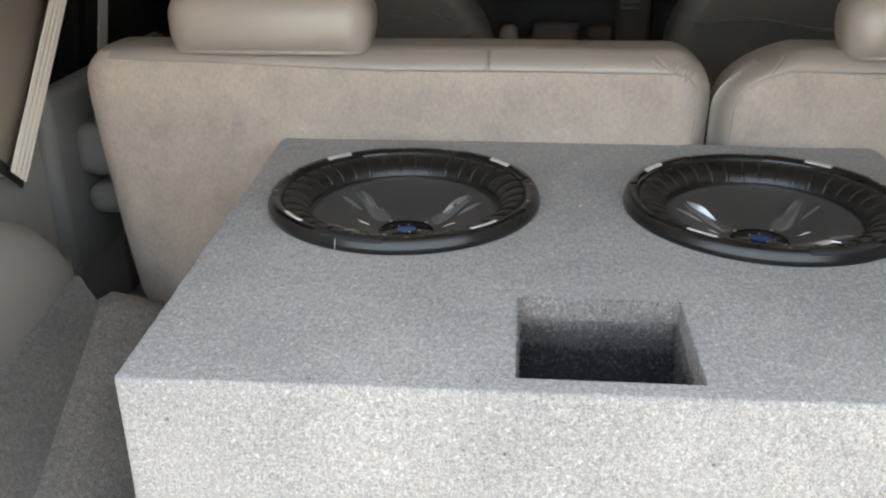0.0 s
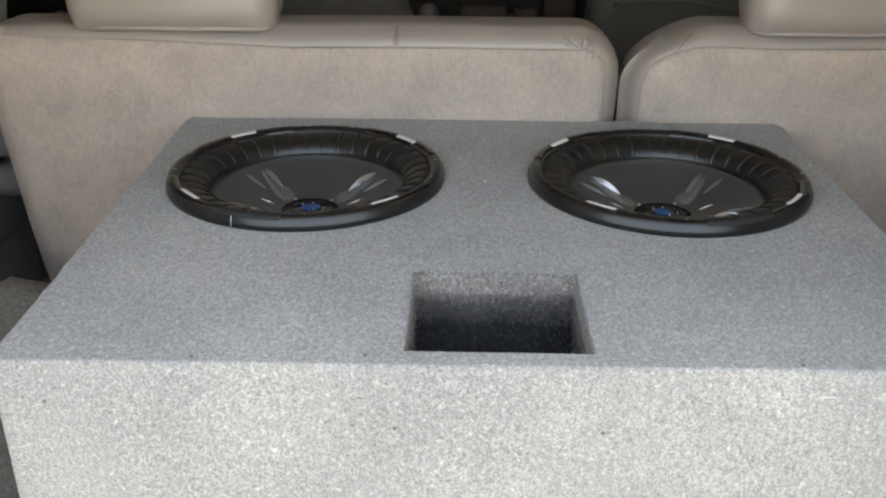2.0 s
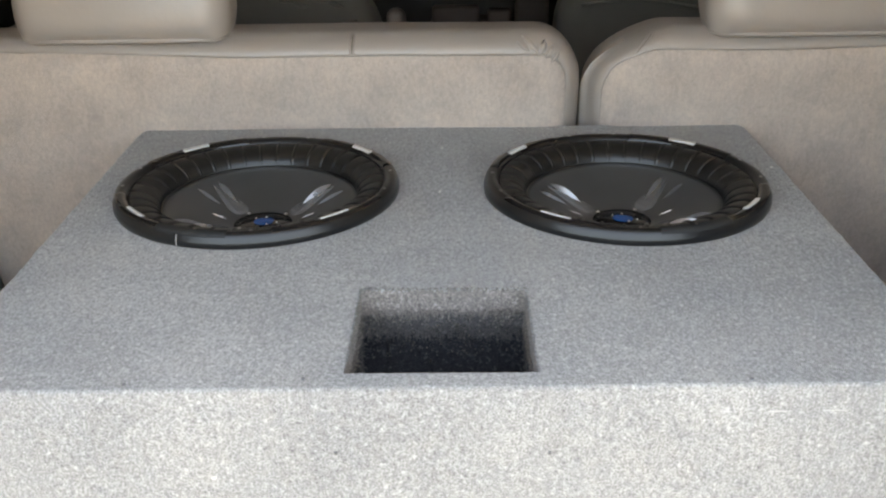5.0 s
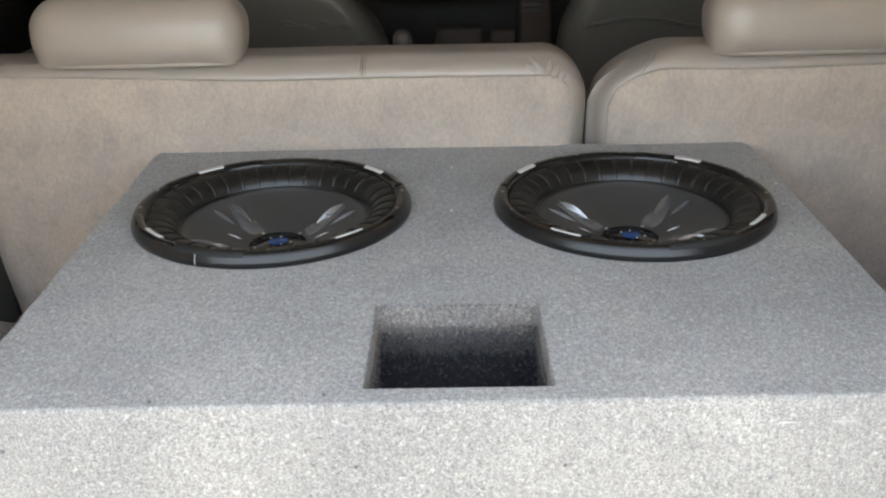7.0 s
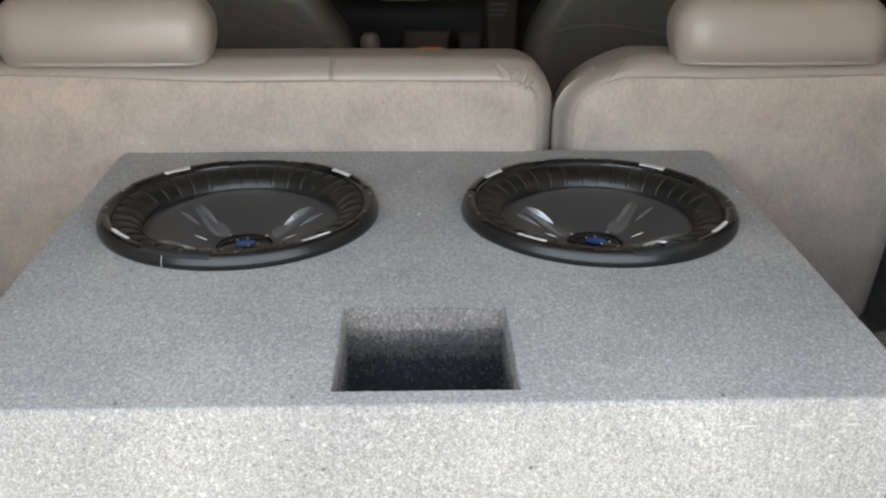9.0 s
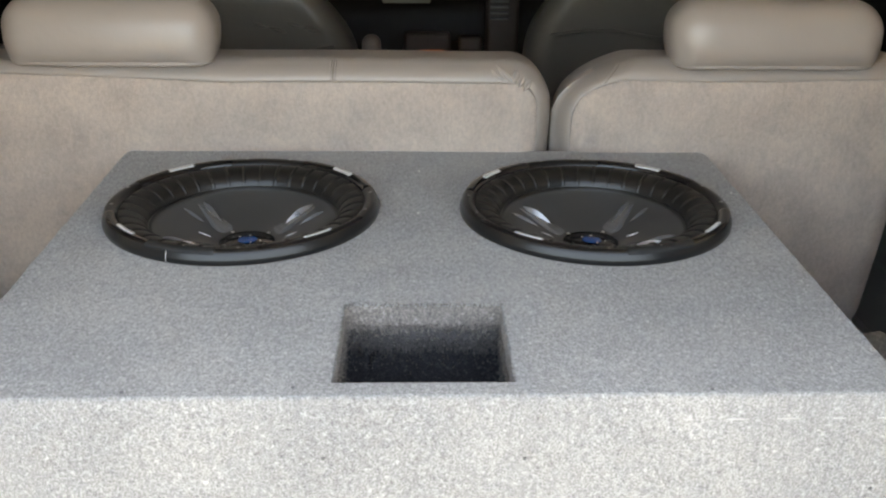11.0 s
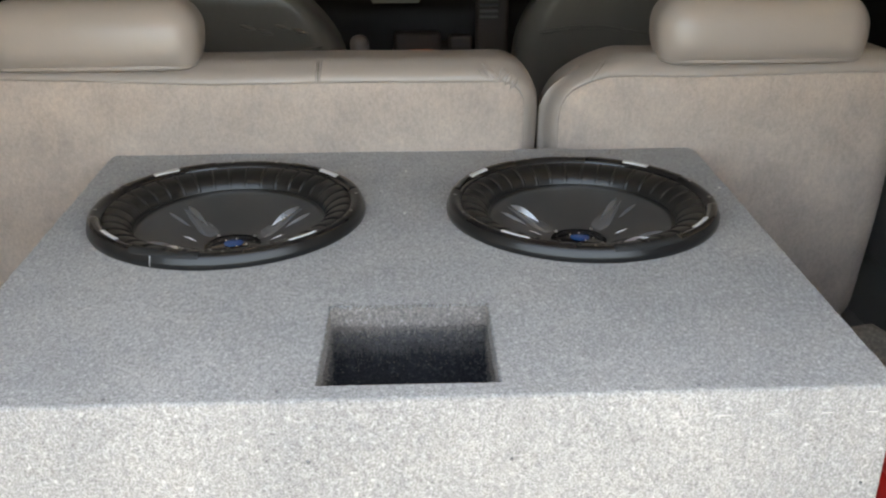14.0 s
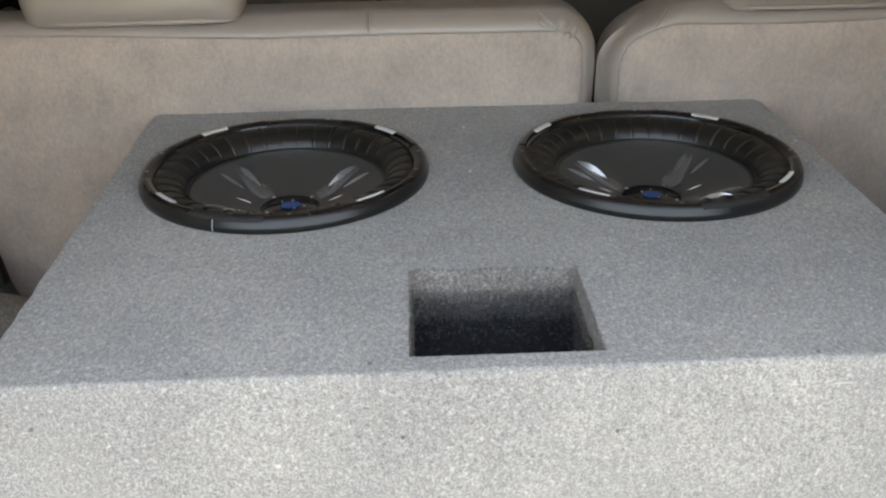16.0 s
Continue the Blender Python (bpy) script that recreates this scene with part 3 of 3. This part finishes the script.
def ring_piece(first, last, a0, a1, lift, n=40):
    """A thin cover lying on the ring from one point of its section to another, its ends and sides eased down."""
    bm = bmesh.new()
    line = RING_LINE[first:last + 1]
    rows = []
    for j in range(n + 1):
        a = radians(a0 + (a1 - a0) * j / n)
        row = []
        for i, (r, z) in enumerate(line):
            (ra, za), (rb, zb) = line[max(0, i - 1)], line[min(len(line) - 1, i + 1)]
            out = Vector((zb - za, ra - rb)).normalized()
            up = -0.0004 if i in (0, len(line) - 1) or j in (0, n) else lift * min(1.0, 0.5 + j / 4, 0.5 + (n - j) / 4)
            rr, zz = r + out.x * up, z + out.y * up
            row.append(bm.verts.new((rr * math.cos(a), rr * math.sin(a), zz)))
        rows.append(row)
    for p, q in zip(rows, rows[1:]):
        for i in range(len(line) - 1):
            bm.faces.new((p[i], p[i + 1], q[i + 1], q[i]))
    return bm


def speaker(cx, cy, turn, dark_from, stubs, label):
    """A twelve inch driver: ring, glossy ring covers, ribbed surround, cone with ridges, emblem cap."""
    what = thing("subwoofer", (cx, cy, H), label, "subwoofer", "subwoofers in the box")
    part("frame_ring", lathe(RING_LINE, 144), RING, what, "satin black ring")
    # ring segment coloured black, for the dark reflection lying on it
    part("dark_ring_segment", ring_piece(5, 10, dark_from, dark_from + 30, 0.0010, 90), BLACK, what, "matt black ring segment with a dark reflection in its colour")
    for k in range(4):
        mid = turn + 90 * k
        part("ring_cover", ring_piece(6, 11, mid - 27, mid + 27, 0.0007), GLOSS, what, "gloss black ring cover")
        # pale lettering as plain bars on the cover
        bm = bmesh.new()
        a = mid - 6.6
        while a < mid + 6.4:
            wide = random.uniform(0.9, 2.2)
            cell = lathe([(0.1440, 0.0172), (0.1393, 0.0162), (0.1392, 0.0140), (0.1440, 0.0156)], 3, (0, 0, 0), a, min(a + wide, mid + 6.6), True)
            me = bpy.data.meshes.new("cell")
            cell.to_mesh(me)
            bm.from_mesh(me)
            bpy.data.meshes.remove(me)
            cell.free()
            a += wide + random.uniform(0.12, 0.3)
        part("lettering_bar", bm, SILVER, what, "pale silver lettering bars")
        for off in (-34, 34):
            a = radians(mid + off)
            part("screw", disc(0.0020, 0.0158, 12, (0.1435 * math.cos(a), 0.1435 * math.sin(a), 0), 0.0008, 3), STEEL, what, "small steel screw")

    def ribs(i, a):
        t = (0, 0.2, 0.7, 1, 1, 1, 1, 1, 1, 0.7, 0)[i]
        w = abs((a * 18 / math.pi + 0.5) % 1.0 - 0.5) * 10.0  # degrees from the nearest rib
        return t * (0.0027 * max(0.0, 1 - w / 0.95) - 0.0012 * max(0.0, 1 - w / 4.0) ** 2)

    roll = [(0.1362, 0.0095)] + [(0.1207 + 0.0150 * math.cos(math.pi * k / 9), 0.0100 - 0.0200 * k / 9 + 0.0085 * math.sin(math.pi * k / 9)) for k in range(10)]
    part("surround", lathe(roll, 1080, ripple=ribs), RUBBER, what, "ribbed black rubber surround")
    def bowl(r):
        return -0.0115 - 0.0265 * ((0.1045 - r) / 0.0725) ** 0.9 if r < 0.1045 else -0.0115
    prof = [(0.1055, -0.0095), (0.1045, -0.0115)] + [(0.1045 - 0.0725 * u, bowl(0.1045 - 0.0725 * u)) for u in (0.06, 0.15, 0.25, 0.4, 0.6, 0.8, 1.0)]
    part("cone", lathe(prof, 96), CONE, what, "dark grey moulded cone")
    part("cone_rim", lathe([(0.1068, -0.0090), (0.1060, -0.0078), (0.1045, -0.0082), (0.1035, -0.0105)], 96), RUBBER, what, "black cone rim")
    part("dust_cap", disc(0.0325, -0.0390, 48, dome=0.0035), GLOSS, what, "gloss black dust cap")
    part("emblem", disc(0.0112, -0.0354, 24, (0.001, 0.0, 0), 0.0009, 3), BLUE, what, "blue round emblem")
    def blade(name, mid, r0, r1, width, lift, mat, label, sides=4):
        line = [((r0 + (r1 - r0) * i / 13) * math.cos(mid), (r0 + (r1 - r0) * i / 13) * math.sin(mid), bowl(r0 + (r1 - r0) * i / 13) - 0.0004) for i in range(14)]
        part(name, tube(line, lambda u: width * max(0.06, math.sin(math.pi * min(0.985, max(0.015, u)) ** 1.2) ** 0.8), sides, lift), mat, what, label, smooth=False)

    def facet(mid, lean):
        """A moulded wing on the cone: a broad flank and a steep one that meet in an off-centre crest."""
        bm = bmesh.new()
        rows = []
        for r, wide, up in ((0.036, 0.0060, 0.0002), (0.042, 0.0125, 0.0020), (0.050, 0.0130, 0.0032), (0.062, 0.0095, 0.0036), (0.078, 0.0055, 0.0026), (0.093, 0.0012, 0.0)):
            c, s_ = math.cos(mid), math.sin(mid)
            rows.append([bm.verts.new((r * c - w * s_, r * s_ + w * c, bowl(r) + h)) for w, h in ((-wide, -0.0006), (-wide * 0.9, 0.0003), (lean * wide * 0.55, up), (wide * 0.9, 0.0003), (wide, -0.0006))])
        for p, q in zip(rows, rows[1:]):
            for i in range(4):
                bm.faces.new((p[i], p[i + 1], q[i + 1], q[i]))
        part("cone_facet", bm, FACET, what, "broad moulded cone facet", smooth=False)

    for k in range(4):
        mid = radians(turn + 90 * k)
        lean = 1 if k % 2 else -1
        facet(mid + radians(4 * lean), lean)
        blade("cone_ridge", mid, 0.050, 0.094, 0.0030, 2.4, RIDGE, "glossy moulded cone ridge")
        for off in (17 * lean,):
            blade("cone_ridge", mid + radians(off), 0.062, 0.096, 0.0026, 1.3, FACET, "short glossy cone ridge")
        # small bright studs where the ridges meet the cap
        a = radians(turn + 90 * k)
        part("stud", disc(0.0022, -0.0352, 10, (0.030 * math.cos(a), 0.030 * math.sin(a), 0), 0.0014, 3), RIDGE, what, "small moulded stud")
    # metal stubs added for the bright slivers beside the cap
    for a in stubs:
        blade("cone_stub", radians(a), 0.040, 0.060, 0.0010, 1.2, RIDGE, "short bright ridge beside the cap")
    for x, y in ((0.006, -0.010), (-0.009, 0.008), (0.002, 0.012), (0.016, -0.004)):
        part("pale_mark", disc(0.0012, -0.0352, 8, (x, y, 0), 0.0009, 2), SILVER, what, "tiny pale mark on the cap")
    part("basket", lathe([(0.128, -0.03), (0.10, -0.06), (0.06, -0.09), (0.0001, -0.09)], 48), BLACK, what, "black speaker basket")
    return what


scuffed = speaker(*SPEAKERS[0], 42.0, 239.0, (172.0, 8.0), "black twelve inch subwoofer with blue emblem and scuffed ring")
a = radians(250.0)
part("scuff", tube([(r * math.cos(a), r * math.sin(a), z) for r, z in ((0.1532, 0.0010), (0.1532, 0.0058), (0.1514, 0.0110), (0.1482, 0.0154))], 0.00035, 6), SILVER, scuffed, "thin pale scuff across the ring")
speaker(*SPEAKERS[1], 52.0, 273.0, (8.0, 172.0), "black twelve inch subwoofer with blue centre emblem")

# ---- loose and hanging things in the cargo bay ----
def webbing(at, run, width, label, mat, along):
    """A strap of woven belt with shallow lengthwise ribs. run: its line; along: the way its width lies."""
    what = thing("seat_belt", at, label, "seat belt", "seat belts")
    bm = bmesh.new()
    rows = []
    n = 15
    for p in run:
        front = [Vector(p) + Vector(along) * width * (k / (n - 1) - 0.5) + Vector((0.0008 * (k // 2 % 2) + 0.0012, 0, 0)) for k in range(n)]
        back = [Vector(p) + Vector(along) * width * (0.5 - k) + Vector((-0.001, 0, 0)) for k in (0, 1)]
        rows.append([bm.verts.new(v) for v in front + back])
    for p, q in zip(rows, rows[1:]):
        for i in range(n + 2):
            bm.faces.new((p[i], p[(i + 1) % (n + 2)], q[(i + 1) % (n + 2)], q[i]))
    part("strap", bm, mat, what, smooth=False)
    return what


belt = webbing((-0.735, 0.515, 0.327), [(0.0, 0.002, 0.004), (0.0, 0.03, 0.034), (-0.001, 0.095, 0.10), (0.0, 0.195, 0.208), (0.004, 0.320, 0.340), (0.006, 0.42, 0.445)], 0.037, "pale cream seat belt webbing running up the pillar", BELT, (0, 0.75, -0.66))
part("guide_slot", slab([(-0.010, -0.026, 0.020), (-0.010, 0.020, -0.020), (-0.010, 0.027, -0.008), (-0.010, -0.016, 0.034)], (0.003, 0, 0), 0.001, 1), BLACK, belt, "black belt slot")
webbing((-0.742, 0.822, 0.405), [(0.0, 0.0, 0.0), (0.0, 0.10, 0.25), (0.0, 0.20, 0.49)], 0.030, "grey seat belt hanging in the dark", TRIM, (0, 1, 0))

hinge = thing("seat_hinge_cover", (-0.705, 0.70, 0.18), "grey plastic seat hinge cover beside the seat back", "hinge cover")
part("upper_cover", soft_box((0.085, 0.12, 0.085), 0.026, 0.015, (0.0, 0.05, 0.128)), HINGE, hinge)
part("lower_cover", soft_box((0.09, 0.12, 0.05), 0.022, 0.015, (0.012, 0.05, 0.05)), HINGE, hinge)

can = thing("red_case", (0.47, 0.09, 0.0), "small red plastic case standing beside the speaker box", "case")
part("body", soft_box((0.12, 0.13, 0.24), 0.012, 0.03, (0, 0, 0.12)), RED, can)
part("lid", soft_box((0.124, 0.134, 0.03), 0.010, 0.03, (0, 0, 0.25)), RED, can)

# ---- front rows in the dark ----
def front_seat(cx, w, y, top, creases, label):
    what = thing("front_seat", (cx, y, 0.0), label, "seat", "front seats")

    def warp(q):
        t = max(0.0, q.z / top)
        return Vector((q.x * (1 - 0.10 * t ** 3 - 2.6 * max(0.0, t - 0.72) ** 2), q.y - 0.05 * t, q.z + 0.006 * noise.noise((q.x * 7, q.y * 5, q.z * 5))))

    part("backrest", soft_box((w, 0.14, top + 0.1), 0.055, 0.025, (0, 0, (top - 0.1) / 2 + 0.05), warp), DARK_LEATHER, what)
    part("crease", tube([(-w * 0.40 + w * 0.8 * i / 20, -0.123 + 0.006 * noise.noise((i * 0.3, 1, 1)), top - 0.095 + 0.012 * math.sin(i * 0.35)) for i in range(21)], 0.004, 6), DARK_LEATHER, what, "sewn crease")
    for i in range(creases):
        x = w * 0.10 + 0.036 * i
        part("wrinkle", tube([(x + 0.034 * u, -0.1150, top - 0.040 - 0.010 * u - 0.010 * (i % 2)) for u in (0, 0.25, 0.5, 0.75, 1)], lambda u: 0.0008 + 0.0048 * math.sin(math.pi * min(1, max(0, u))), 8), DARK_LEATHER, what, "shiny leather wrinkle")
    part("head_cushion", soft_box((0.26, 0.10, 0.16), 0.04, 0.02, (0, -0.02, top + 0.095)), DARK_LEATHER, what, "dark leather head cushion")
    return what


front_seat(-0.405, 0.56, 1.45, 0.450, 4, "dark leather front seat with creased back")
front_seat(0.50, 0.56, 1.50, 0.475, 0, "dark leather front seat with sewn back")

lever = thing("seat_lever", (-0.105, 1.36, 0.0), "brown grey rounded lever beside the front seat", "lever")
part("stalk", tube([(0, 0.02, 0.0), (0, 0.01, 0.18), (0, 0.0, 0.34)], 0.014, 10), DARK_TRIM, lever)
part("knob", soft_box((0.040, 0.04, 0.062), 0.018, 0.01, (0, 0, 0.352)), KNOB, lever, "brown grey knob")

dash = thing("dashboard", (0.0, 2.4, 0.0), "dark dashboard with vents and a console", "dashboard")
part("dash_body", soft_box((1.46, 0.34, 0.32), 0.06, 0.05, (0, 0.15, 0.14)), DASH, dash)
part("console", soft_box((0.24, 0.7, 0.18), 0.03, 0.05, (0.06, -0.35, 0.09)), DARK_TRIM, dash)
for x0, x1, z0, z1 in ((-0.05, 0.09, 0.17, 0.235), (0.115, 0.185, 0.18, 0.225)):
    part("switch_pod", soft_box((x1 - x0, 0.05, z1 - z0), 0.01, 0.02, ((x0 + x1) / 2, -0.18, (z0 + z1) / 2)), DARK_TRIM, dash, "dark switch pod")
part("centre_post", soft_box((0.10, 0.06, 0.34), 0.015, 0.03, (0.25, -0.12, 0.25)), DARK_TRIM, dash, "dark vent column")
for k in range(7):
    part("vent_slat", cuboid((0.21, -0.165, 0.27 + 0.017 * k), (0.265, -0.145, 0.277 + 0.017 * k), 0.001, 1), TRIM, dash, "grey vent slat")
# added glowing panel where windscreen light would show
part("windscreen_glow_panel", slab([(-0.115, -0.20, 0.322), (0.03, -0.20, 0.322), (0.03, -0.18, 0.40), (-0.115, -0.18, 0.40)], (0, 0.02, 0.0), 0.004), WINDSCREEN_GLOW, dash, "dim grey glowing panel in place of windscreen light")
# glowing strip put where the orange reflection lies; no lamp
part("orange_gleam", cuboid((-0.005, -0.42, 0.206), (0.065, -0.40, 0.2250), 0.002), AMBER, dash, "glowing orange strip in place of a warm reflection")
